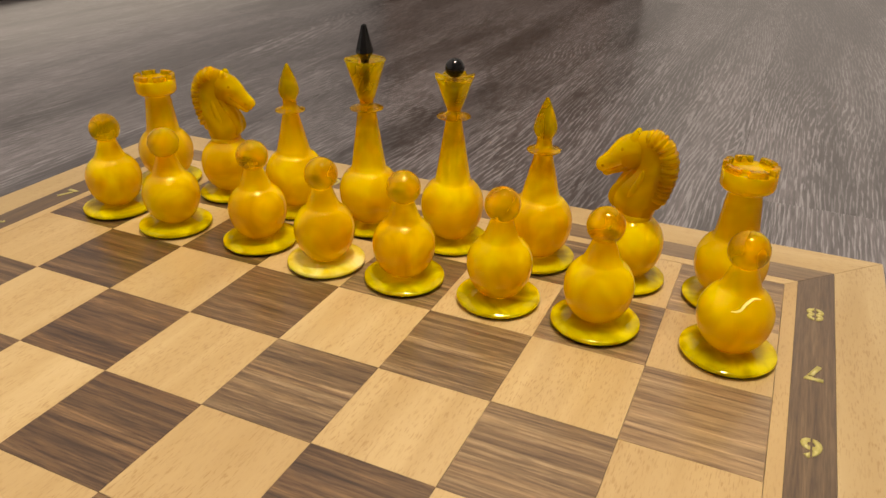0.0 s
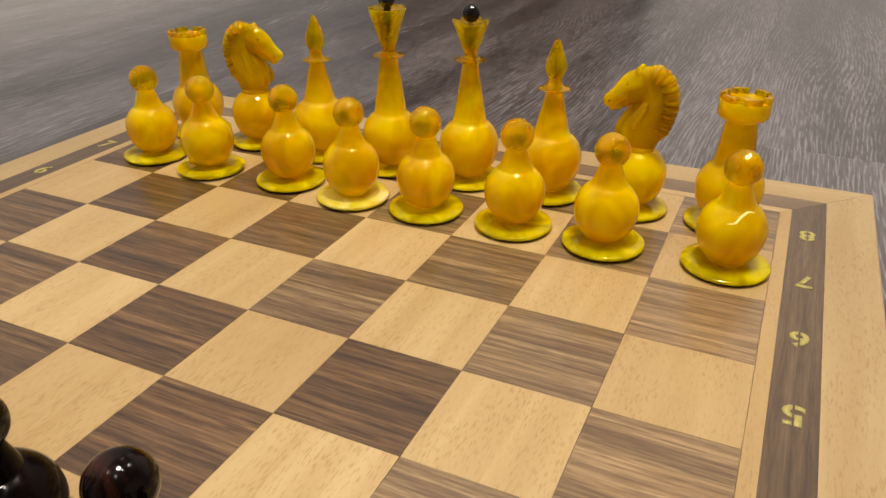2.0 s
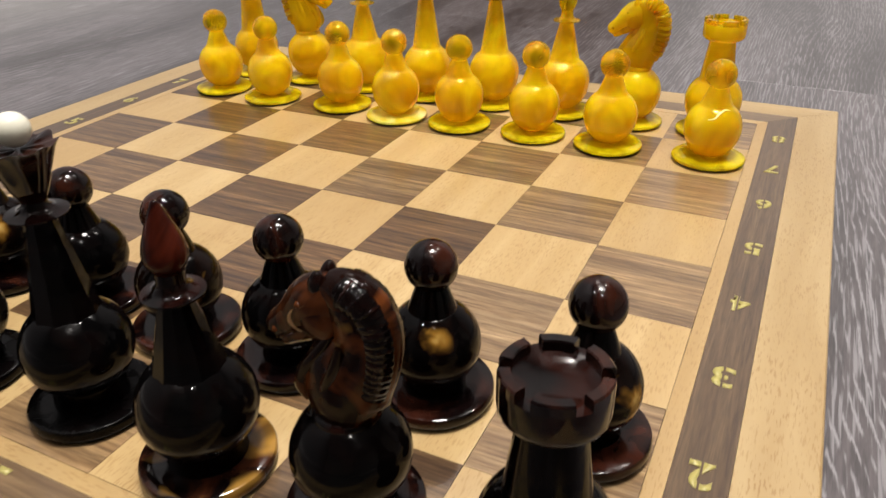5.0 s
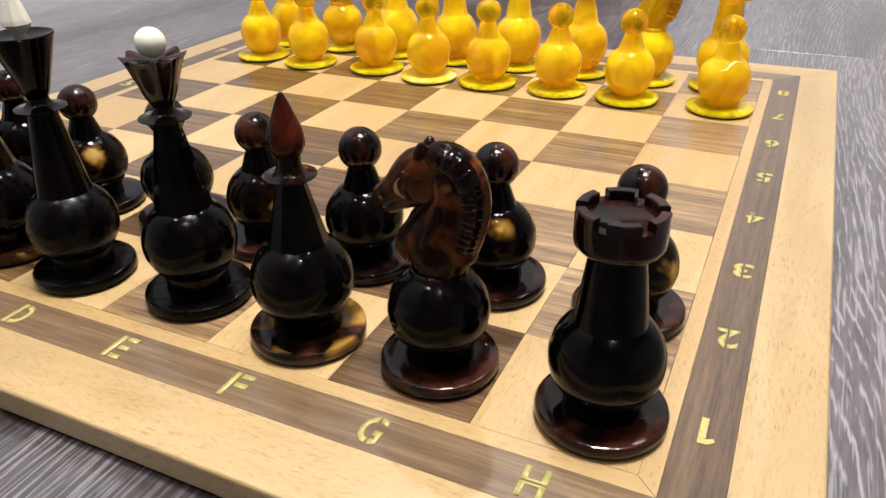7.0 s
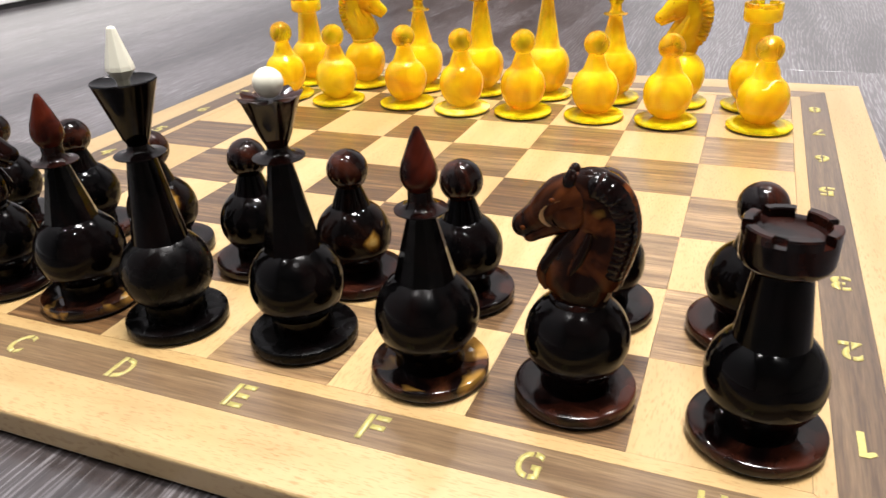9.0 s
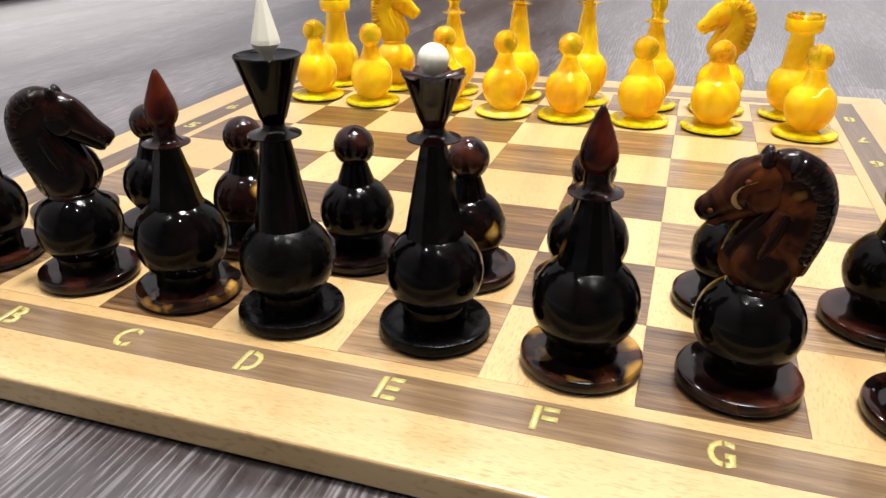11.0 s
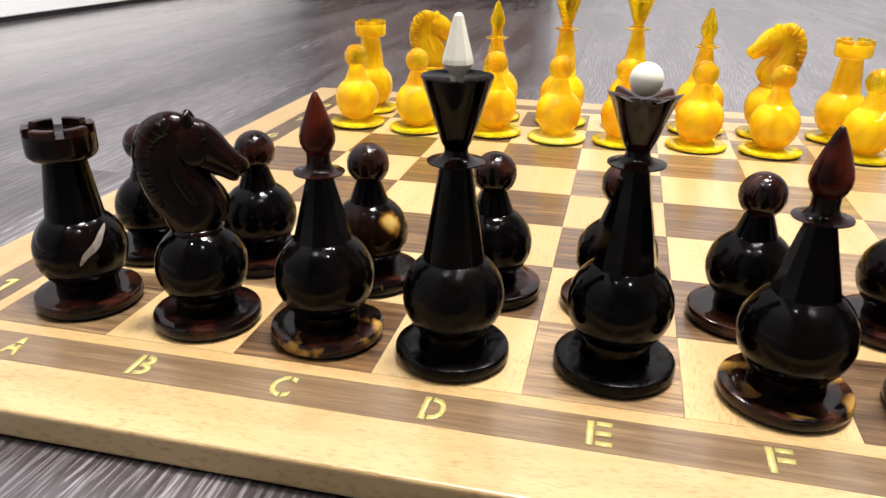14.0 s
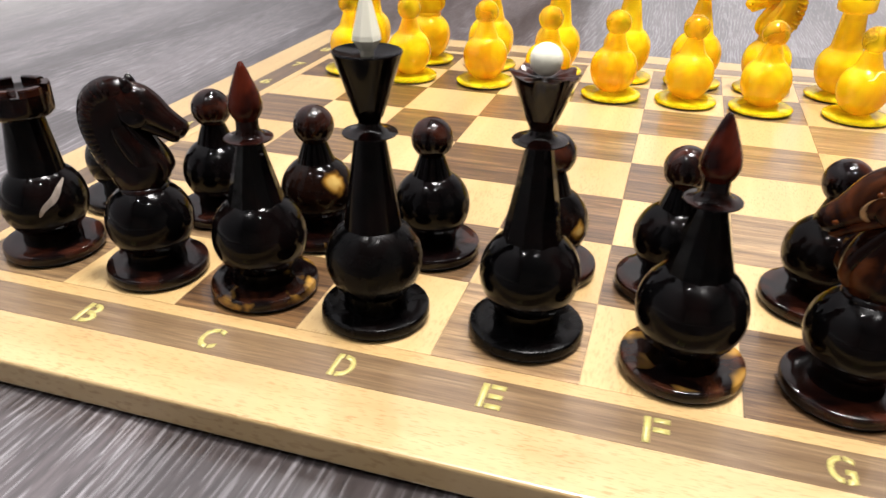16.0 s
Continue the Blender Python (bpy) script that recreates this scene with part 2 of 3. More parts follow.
BEECH_X, BEECH_Y = wood_beech("beech_along_x", 0), wood_beech("beech_along_y", 1)
RAIL_X, RAIL_Y = wood_beech("beech_rail_along_x", 0, 0.86), wood_beech("beech_rail_along_y", 1, 0.82)
# Four walnuts from dark to pale; the palest holds gloss haze in its colour.
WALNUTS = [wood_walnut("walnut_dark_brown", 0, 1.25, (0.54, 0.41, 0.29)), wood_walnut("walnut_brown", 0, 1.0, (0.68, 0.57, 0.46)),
           wood_walnut("walnut_mid", 0, 1.0, (0.96, 0.88, 0.77)), wood_walnut("walnut_pale_tan_hazed", 0, 0.8, (1.34, 1.26, 1.12))]
STRIP_X, STRIP_Y = wood_walnut("walnut_strip_along_x", 0, 0.45, (1.05, 1.0, 0.92)), wood_walnut("walnut_strip_along_y", 1, 0.6, (0.58, 0.51, 0.44))
FLOOR = floor_oak()
YELLOW = amber_yellow("honey_yellow_amber", (1.0, 0.63, 0.0), (1.0, 0.7, 0.0), (1.0, 0.8, 0.001), 0.56, 0.14, 32.0, 0.018, 0.03, 0.2)
YELLOW_CLEAR = amber_yellow("clear_yellow_amber", (1.0, 0.7, 0.0), (1.0, 0.76, 0.001), (1.0, 0.83, 0.004), 0.92, 0.7, 46.0, 0.015, 0.01, 0.25)
YELLOW_CARVED = amber_yellow("carved_yellow_amber", (1.0, 0.57, 0.0), (1.0, 0.66, 0.0), (1.0, 0.78, 0.001), 0.65, 0.25, 46.0, 0.015, 0.02, 0.22)
LEMON = amber_yellow("lemon_amber", (1.0, 0.66, 0.0), (1.0, 0.76, 0.001), (1.0, 0.86, 0.02), 0.55, 0.1, 60.0, 0.01, 0.04, 0.18)
PEARL = amber_yellow("pearly_lemon_amber", (1.0, 0.8, 0.02), (1.0, 0.88, 0.25), (1.0, 0.93, 0.55), 0.25, 0.05, 80.0, 0.006, 0.1, 0.1)
CRACK = plain("pale_crack", (0.95, 0.75, 0.2), 0.4, 0.1, 400)
CREAM_VEIN = plain("cream_vein", (0.2, 0.165, 0.14), 0.15, 0.4, 300)
HORSE_VEIN = plain("honey_vein", (0.3, 0.17, 0.07), 0.15, 0.3, 300)
PEG = plain("brown_peg", (0.05, 0.015, 0.006), 0.4, 0.3, 300)
FELT = plain("black_felt", (0.012, 0.011, 0.011), 0.95, 0.2, 900)
DARK = amber_dark("cherry_amber", (0.001, 0.0009, 0.001), (0.004, 0.0018, 0.0016), 0.45, 0.8, 0.8)
DARK_SATIN = amber_dark("satin_black_amber", (0.001, 0.0009, 0.001), (0.003, 0.0016, 0.0015), 0.45, 0.8, 0.9, 0.17)
DARK_WARM = amber_dark("cherry_amber_warm", (0.007, 0.0022, 0.0013), (0.13, 0.036, 0.009), 0.42, 0.72, 0.72)
DARK_DEEP = amber_dark("cherry_amber_deep", (0.002, 0.001, 0.001), (0.02, 0.005, 0.003), 0.45, 0.75, 0.85, sheen=0.16)
DARK_DISC = amber_dark("cherry_amber_disc", (0.003, 0.0014, 0.0014), (0.045, 0.012, 0.006), 0.45, 0.75, 0.75, sheen=0.25)
DARK_HONEY = amber_dark("cherry_amber_honey", (0.003, 0.0015, 0.0015), (0.05, 0.015, 0.006), 0.45, 0.7, 0.55, sheen=0.25)
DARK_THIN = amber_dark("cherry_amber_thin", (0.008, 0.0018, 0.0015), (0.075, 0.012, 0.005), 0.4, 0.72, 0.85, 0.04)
IVORY = plain("ivory_resin", (0.72, 0.7, 0.58), 0.3, 0.02, 80)
JET = plain("black_jet", (0.006, 0.006, 0.007), 0.1, 0.1, 80)
GOLD = plain("gold_paint", (0.38, 0.33, 0.105), 0.4, 0.15, 900)
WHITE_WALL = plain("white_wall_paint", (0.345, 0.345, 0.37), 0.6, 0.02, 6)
# Unseen north wall, coloured lighter than the west one to brighten board and floor reflections.
NORTH_WALL = plain("white_wall_reflection_lift", (0.45, 0.445, 0.46), 0.6, 0.02, 6)
CEILING_PAINT = plain("white_ceiling_paint", (0.6, 0.6, 0.6), 0.7, 0.02, 6)
# Dull beige for the unseen east and south walls, to darken reflections.
FAR_WALL = plain("dull_unseen_wall_paint", (0.4, 0.37, 0.33), 0.7, 0.03, 6)
WHITE_GLOSS = plain("white_lacquer", (0.8, 0.8, 0.8), 0.3, 0.02, 6)
GAP_BLACK = plain("gap_shade_and_underlay_black", (0.012, 0.012, 0.012), 0.5, 0.1, 20)
DARK_WOOD = plain("dark_brown_veneer", (0.07, 0.042, 0.03), 0.4, 0.3, 12)
LAMP_GLASS, _n, _l, _s = material("lamp_glass")
_s.inputs["Base Color"].default_value = (0.9, 0.9, 0.88, 1)
_s.inputs["Emission Color"].default_value = (1, 0.94, 0.85, 1)
_s.inputs["Emission Strength"].default_value = 12.0
CHROME, _n, _l, _s = material("brushed_chrome")
_s.inputs["Base Color"].default_value = (0.7, 0.7, 0.7, 1)
_s.inputs["Metallic"].default_value, _s.inputs["Roughness"].default_value = 1.0, 0.25


# ---- mesh helpers ----
def mesh_from(bm, name, mat, smooth=False):
    me = bpy.data.meshes.new(name)
    bm.to_mesh(me)
    bm.free()
    me.materials.append(mat)
    if smooth:
        me.shade_smooth()
        me.set_sharp_from_angle(angle=radians(38))
    return me


def part(name, bm, mat, parent, label="", smooth=False):
    """Links a bmesh as one mesh under a thing or a part."""
    ob = new(name, mesh_from(bm, name, mat, smooth))
    ob.parent = parent
    if label:
        ob["label"] = label
    return ob


def empty(name, m=Matrix()):
    ob = new(name)
    ob.empty_display_size = 0.01
    ob.matrix_world = m
    return ob


def box(bm, x0, y0, z0, x1, y1, z1, bevel=0.0):
    """A box between two corners, with its edges bevelled."""
    made = bmesh.ops.create_cube(bm, size=1.0, matrix=Matrix.LocRotScale(((x0 + x1) / 2, (y0 + y1) / 2, (z0 + z1) / 2), None, (x1 - x0, y1 - y0, z1 - z0)))
    if bevel:
        edges = list({e for v in made["verts"] for e in v.link_edges})
        bmesh.ops.bevel(bm, geom=edges, offset=bevel, segments=2, affect="EDGES", profile=0.5)
    return bm


def boxed(*corners, bevel=0.0):
    return box(bmesh.new(), *corners, bevel=bevel)


def prism(corners, z0, z1):
    """An upright prism over a flat outline."""
    bm = bmesh.new()
    low = [bm.verts.new((x, y, z0)) for x, y in corners]
    high = [bm.verts.new((x, y, z1)) for x, y in corners]
    bm.faces.new(high)
    bm.faces.new(low[::-1])
    for i in range(len(low)):
        j = (i + 1) % len(low)
        bm.faces.new((low[i], low[j], high[j], high[i]))
    bmesh.ops.recalc_face_normals(bm, faces=bm.faces)
    return bm


def lathe(profile, sides=40, turn=0.0):
    """A turned body: rows of (radius, height) in millimetres, from the bottom to the top, closed at both ends."""
    bm, rings = bmesh.new(), []
    for r, z in profile:
        if r < 0.01:
            rings.append([bm.verts.new((0, 0, z / 1000))])
        else:
            rings.append([bm.verts.new((r / 1000 * math.cos(turn + k * math.tau / sides), r / 1000 * math.sin(turn + k * math.tau / sides), z / 1000)) for k in range(sides)])
    for a, b in zip(rings, rings[1:]):
        for k in range(sides):
            j = (k + 1) % sides
            face = [a[k % len(a)], a[j % len(a)], b[j % len(b)], b[k % len(b)]]
            face = [v for i, v in enumerate(face) if v not in face[:i]]
            bm.faces.new(face)
    for ring, flip in ((rings[0], True), (rings[-1], False)):
        if len(ring) > 2:
            bm.faces.new(ring[::-1] if flip else ring)
    return bm


def arc(r, z, a0, a1, steps, squash=1.0):
    """Rows for lathe() along a circle of radius r round height z, from angle a0 to a1 (degrees above the equator)."""
    return [(r * math.cos(radians(a0 + (a1 - a0) * k / steps)), z + r * squash * math.sin(radians(a0 + (a1 - a0) * k / steps))) for k in range(steps + 1)]


# ---- room ----
# East and south lie far out so these added walls stay dim in reflections.
WEST, EAST, SOUTH, NORTH = -0.97, 3.4, -4.6, 2.1
S = 0.05
TOP = 0.0115

floor = tagged(empty("floor"), "grey-brown limed oak laminate floor with a satin sheen", "floor", kind="structure")
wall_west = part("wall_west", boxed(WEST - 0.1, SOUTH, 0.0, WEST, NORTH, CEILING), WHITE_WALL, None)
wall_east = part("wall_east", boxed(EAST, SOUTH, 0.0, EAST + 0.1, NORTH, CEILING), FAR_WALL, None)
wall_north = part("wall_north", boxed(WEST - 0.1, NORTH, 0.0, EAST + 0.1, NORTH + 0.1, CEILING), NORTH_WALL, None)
wall_south = part("wall_south", boxed(WEST - 0.1, SOUTH - 0.1, 0.0, EAST + 0.1, SOUTH, CEILING), FAR_WALL, None)
ceiling = part("ceiling", boxed(WEST - 0.1, SOUTH - 0.1, CEILING, EAST + 0.1, NORTH + 0.1, CEILING + 0.1), CEILING_PAINT, None)
for ob, paint in ((wall_west, "white"), (wall_north, "white"), (wall_east, "beige"), (wall_south, "beige")):
    tagged(ob, f"plain {paint} painted wall", "wall", kind="structure")
tagged(ceiling, "plain white painted ceiling", "ceiling", kind="structure")
baseboard = part("baseboard", boxed(WEST + 0.001, SOUTH, 0.008, WEST + 0.016, NORTH, 0.09, bevel=0.002), WHITE_GLOSS, None)
tagged(baseboard, "glossy white skirting board above a dark shadow gap", "baseboard", kind="structure")
# Black strip added for the shade in the gap below the skirting.
gap_shade_strip = part("trim", boxed(WEST + 0.001, SOUTH, 0.0, WEST + 0.013, NORTH, 0.0075), GAP_BLACK, None)
tagged(gap_shade_strip, "black strip standing in for shade under the skirting board", "trim", kind="structure")


def ceiling_lamp(x, y, radius, name, label):
    lamp = tagged(empty(name, pose(x, y, CEILING)), label, "ceiling lamp", "ceiling lamps")
    k = radius * 1000
    part("rim", lathe([(k * 1.15, 0), (k * 1.15, -18), (k * 1.05, -24), (k, -24), (k, -10), (0, -10)], 32), CHROME, lamp, "chrome rim", True)
    part("diffuser", lathe([(k * 0.97, -11), (k * 0.97, -26), (k * 0.6, -40), (0, -46)], 32), LAMP_GLASS, lamp, "glowing white glass", True)
    return lamp


ceiling_lamp(*MAIN_LAMP, 0.23, "ceiling_lamp", "round lit ceiling lamp with a white glass")
ceiling_glow(*MAIN_LAMP, 0.46, 52)
for x, y in SPOTS:
    ceiling_lamp(x, y, 0.04, "ceiling_spot", "small lit recessed ceiling spot")
    ceiling_glow(x, y, 0.08, 9 if y > 1 else 7)


def sideboard(x0, x1, y0, y1, height):
    """A dark cabinet on short feet, with two doors."""
    thing = tagged(empty("cabinet", pose(x0, y0, 0)), "dark brown veneered cabinet standing on the laminate floor", "cabinet")
    w, d = x1 - x0, y1 - y0
    part("body", boxed(0, 0.02, 0.03, w, d, height, bevel=0.003), DARK_WOOD, thing)
    for k in range(2):
        door = part("door", boxed(k * w / 2 + 0.003, 0, 0.04, (k + 1) * w / 2 - 0.003, 0.0185, height - 0.01, bevel=0.002), DARK_WOOD, thing)
        part("handle", boxed(w / 2 - 0.03 + k * 0.05, -0.012, height * 0.5, w / 2 - 0.02 + k * 0.05, -0.0005, height * 0.5 + 0.12, bevel=0.002), CHROME, door, "chrome handle")
    for x in (0.02, w - 0.06):
        for y in (0.03, d - 0.07):
            part("foot", boxed(x, y, 0.0, x + 0.04, y + 0.04, 0.0295, bevel=0.002), DARK_WOOD, thing)
    return thing


sideboard(-0.78, -0.2, 1.55, 1.95, 0.85)


# ---- chessboard ----
board = tagged(empty("chessboard"), "beech and walnut chessboard with gold letters lying on the floor", "chessboard")
INNER, STRIP, RAIL, EDGE = 4.0 * S, 4.122 * S, 4.458 * S, 4.94 * S
part("core", boxed(-RAIL + 0.0005, -RAIL + 0.0005, 0.0, RAIL - 0.0005, RAIL - 0.0005, TOP - 0.0025), BEECH_X, board)


def side_piece(name, a, b, z0, side, mat, label="", bevel=0.0):
    """One mitred length of a border, between the half-widths a and b; side: 0 near, 1 right, 2 far, 3 left."""
    gap = 0.00012
    bm = prism([(-a - gap * 0, -a - gap), (-b + gap, -b), (b - gap, -b), (a, -a - gap)], z0, TOP)
    if bevel:
        edges = [e for e in bm.edges if all(abs(v.co.y + b) < 1e-6 for v in e.verts)]
        bmesh.ops.bevel(bm, geom=edges, offset=bevel, segments=3, affect="EDGES", profile=0.5)
    bmesh.ops.rotate(bm, verts=bm.verts, cent=(0, 0, 0), matrix=Matrix.Rotation(side * math.pi / 2, 3, "Z"))
    bmesh.ops.recalc_face_normals(bm, faces=bm.faces)
    return part(name, bm, mat, board, label)


strips = []
for side in range(4):
    beech, walnut = (BEECH_X, STRIP_X) if side % 2 == 0 else (BEECH_Y, STRIP_Y)
    side_piece("outer_rail", RAIL, EDGE, 0.0012, side, RAIL_X if side % 2 == 0 else RAIL_Y, bevel=0.0014)
    strips.append(side_piece("letter_strip", STRIP, RAIL, TOP - 0.0024, side, walnut, "dark walnut strip with gold stencilled characters"))
    side_piece("inner_rail", INNER, STRIP, TOP - 0.0024, side, beech)


def glyph(char, x, y, turn, strip):
    """A gold stencilled character, with narrow gaps cut through it."""
    if char == "1":
        bm = prism([(-0.0002, -0.0058), (0.0019, -0.0058), (0.0019, 0.0058), (-0.0008, 0.0058), (-0.0029, 0.0041), (-0.0024, 0.0027), (-0.0002, 0.0036)], 0.0, 0.0002)
        bmesh.ops.transform(bm, matrix=pose(x, y, TOP + 0.00005, 0, 0, turn), verts=bm.verts)
        part("numeral", bm, GOLD, strip, "gold stencilled character 1")
        return
    curve = bpy.data.curves.new("glyph", "FONT")
    curve.body, curve.size, curve.align_x, curve.align_y = char, 0.0142, "CENTER", "CENTER"
    curve.offset, curve.resolution_u, curve.fill_mode = 0.00034, 3, "FRONT"
    helper = new("glyph", curve)
    bpy.context.view_layer.update()
    bm = bmesh.new()
    bm.from_mesh(helper.to_mesh())
    helper.to_mesh_clear()
    bpy.data.objects.remove(helper)
    bpy.data.curves.remove(curve)
    xs, ys = [v.co.x for v in bm.verts], [v.co.y for v in bm.verts]
    cx, cy = (min(xs) + max(xs)) / 2, (min(ys) + max(ys)) / 2
    bmesh.ops.translate(bm, verts=bm.verts, vec=(-cx, -cy, 0))
    wide, high = max(xs) - min(xs), max(ys) - min(ys)
    bmesh.ops.scale(bm, verts=bm.verts, vec=(0.0076 / wide, 0.0116 / high, 1))
    cut = {"D": (1, -0.0014), "B": (1, -0.0014), "E": (1, -0.0014), "F": (1, -0.0014), "H": (0, 0.0), "A": (0, 0.0012), "C": (1, 0.0012), "G": (1, 0.0006), "4": (1, 0.001), "7": (0, 0.0028)}.get(char, (1, 0.0))
    axis = Vector((1, 0, 0)) if cut[0] else Vector((0, 1, 0))
    for off in (-0.00035, 0.00035):
        bmesh.ops.bisect_plane(bm, geom=[*bm.verts, *bm.edges, *bm.faces], plane_co=axis * (cut[1] + off), plane_no=axis)
    gone = [fa for fa in bm.faces if abs(fa.calc_center_median().dot(axis) - cut[1]) < 0.00034]
    bmesh.ops.delete(bm, geom=gone, context="FACES")
    top = bmesh.ops.extrude_face_region(bm, geom=bm.faces[:])
    bmesh.ops.translate(bm, verts=[v for v in top["geom"] if isinstance(v, bmesh.types.BMVert)], vec=(0, 0, 0.0002))
    bmesh.ops.recalc_face_normals(bm, faces=bm.faces)
    bmesh.ops.transform(bm, matrix=pose(x, y, TOP + 0.00005, 0, 0, turn), verts=bm.verts)
    part("letter" if char.isalpha() else "numeral", bm, GOLD, strip, "gold stencilled character " + char)


MID = (STRIP + RAIL) / 2
for k in range(8):
    along = (k - 3.5) * S
    glyph("ABCDEFGH"[k], along, -MID, 0, strips[0])
    glyph("ABCDEFGH"[k], along, MID, 180, strips[2])
    glyph("12345678"[k], MID, along, 180, strips[1])
    glyph("12345678"[k], -MID, along, 0, strips[3])


# ---- chessmen ----
def base_disc(piece, mat, r=20.3):
    part("felt", lathe([(r - 1.6, 0), (r - 1.4, 0.3), (r - 1.4, 1.0), (0, 1.0)], 40), FELT, piece, "black felt pad", True)
    if mat is LEMON:
        rows = [(0, 0.75), (r - 2.0, 0.75), (r - 0.7, 1.1), (r, 2.1), (r - 0.2, 3.0), (r - 1.1, 3.6), (r - 6, 4.1), (0, 4.3)]
    else:
        rows = [(r - 1.3, 0.95), (r - 0.3, 1.4), (r, 2.2), (r, 4.2), (r - 0.4, 5.0), (r - 1.3, 5.4), (r - 5, 5.3), (0, 5.2)]
    part("base_disc", lathe(rows, 48), mat, piece, "", True)


def belly(r, z):
    """Rows for the full lower half of a pale ball, down to its disc."""
    turns = [radians(a) for a in range(-72, 0, 4)]
    return [(0, 3.7)] + [(r * math.cos(a) ** 0.85, z + (z - 3.9) * math.sin(a) / math.sin(radians(72))) for a in turns]


def ball(piece, mat, r, z, squash=0.97, top=62):
    low, foot = -47, r * math.cos(radians(47))
    rows = [(foot + 0.4, 3.6), (foot, 5.6), (foot - 0.3, 7.6)]
    if mat is YELLOW:
        z, low = z - 1.2, 0
        rows = belly(r, z)
    part("ball", lathe(rows + arc(r, z, low, top, 24, squash) + [(0, z + r * squash * math.sin(radians(top)) + 0.3)], 48), mat, piece, "", True)


def cone(piece, mat, r0, z0, r1, z1, sides):
    rows = [(r0 - 1.2, z0 - 1.2), (r0, z0)]
    rows += [(r0 + (r1 - r0) * k / 6, z0 + (z1 - z0) * k / 6) for k in range(1, 7)]
    part("stem", lathe(rows, sides, 0.2), mat, piece, "", sides > 20)


def body(piece, mats, r, z, r0, z0, r1, z1, sides, soft=2.0):
    """Ball and stem: two pieces in the dark men, turned in one in the pale men."""
    if mats[0] is not YELLOW:
        ball(piece, mats[0], r, z)
        cone(piece, mats[0], r0, z0, r1, z1, sides)
        return
    z -= 1.2
    high = math.degrees(math.acos(min(1.0, (r0 + soft) / r)))
    rows = belly(r, z) + arc(r, z, 0, high, 12, 0.97)
    start = rows[-1]
    foot = (r0 - 0.3 + (r1 - r0) * 0.12, start[1] + soft * 2.2)
    rows += [(start[0] + (foot[0] - start[0]) * u, start[1] + (foot[1] - start[1]) * u**1.7) for u in (0.25, 0.5, 0.75)]
    rows += [(foot[0] + (r1 - foot[0]) * k / 6, foot[1] + (z1 - foot[1]) * k / 6) for k in range(7)] + [(0, z1)]
    part("body", lathe(rows, 48), mats[0], piece, "", True)


def collar(piece, mat, r, z, neck):
    part("collar", lathe([(neck + 0.8, z - 1.6), (r * 0.75, z - 1.1), (r, z - 0.2), (r, z + 0.2), (r * 0.7, z + 0.6), (neck + 1.0, z + 1.5), (neck + 0.2, z + 2.6), (neck, z + 4), (neck, z + 6.5)], 40), mat, piece, "", True)


def pawn(mats):
    piece = empty("pawn")
    base_disc(piece, mats[4], 20.2)
    body(piece, mats, 15.6, 21.6, 8.3, 33.4, 4.4, 44.5, 40, 1.6)
    part("head", lathe(arc(8.4, 49.7, -90 if mats[0] is YELLOW else -65, 90, 20), 40), YELLOW_CLEAR if mats[0] is YELLOW else DARK_DISC, piece, "", True)
    return piece


def rook(mats):
    piece = empty("rook")
    base_disc(piece, mats[4], 19.8)
    body(piece, mats, 16.8, 22.4, 10.7, 33.0, 7.3, 58.5, 40, 0.9)
    part("crown", lathe([(7.2, 57.2), (10.8, 58.0), (12.0, 59.4), (12.2, 61.0), (12.2, 67.1), (9.4, 67.2), (9.0, 67.0), (0, 66.9)], 48), mats[0] if mats[0] is YELLOW else DARK_DEEP, piece, "", True)
    for k in range(6):
        bm = bmesh.new()
        a0, a1, n = math.tau * (k + 0.15) / 6, math.tau * (k + 0.85) / 6, 7
        rings = []
        for i in range(n + 1):
            a = a0 + (a1 - a0) * i / n
            rings.append([bm.verts.new((r * math.cos(a) / 1000, r * math.sin(a) / 1000, z / 1000)) for r, z in ((9.2, 66.8), (12.2, 66.8), (12.2, 69.3), (11.8, 69.8), (9.5, 69.8), (9.2, 69.4))])
        for p, q in zip(rings, rings[1:]):
            for i in range(6):
                j = (i + 1) % 6
                bm.faces.new((p[i], p[j], q[j], q[i]))
        bm.faces.new(rings[0][::-1])
        bm.faces.new(rings[-1])
        bmesh.ops.recalc_face_normals(bm, faces=bm.faces)
        part("battlement", bm, YELLOW_CLEAR if mats[0] is YELLOW else DARK_DISC, piece)
    return piece


def bishop(mats):
    piece = empty("bishop")
    base_disc(piece, mats[4], 20.2)
    body(piece, mats, 17.4, 23.6, 10.8, 35.0, 4.4, 59.5, 12, 0.9)
    collar(piece, mats[1] if mats[0] is YELLOW else DARK_DEEP, 8.5, 60.9, 3.9)
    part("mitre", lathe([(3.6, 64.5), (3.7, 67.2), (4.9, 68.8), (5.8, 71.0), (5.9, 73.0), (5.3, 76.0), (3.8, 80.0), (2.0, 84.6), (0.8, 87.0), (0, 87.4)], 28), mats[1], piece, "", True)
    return piece


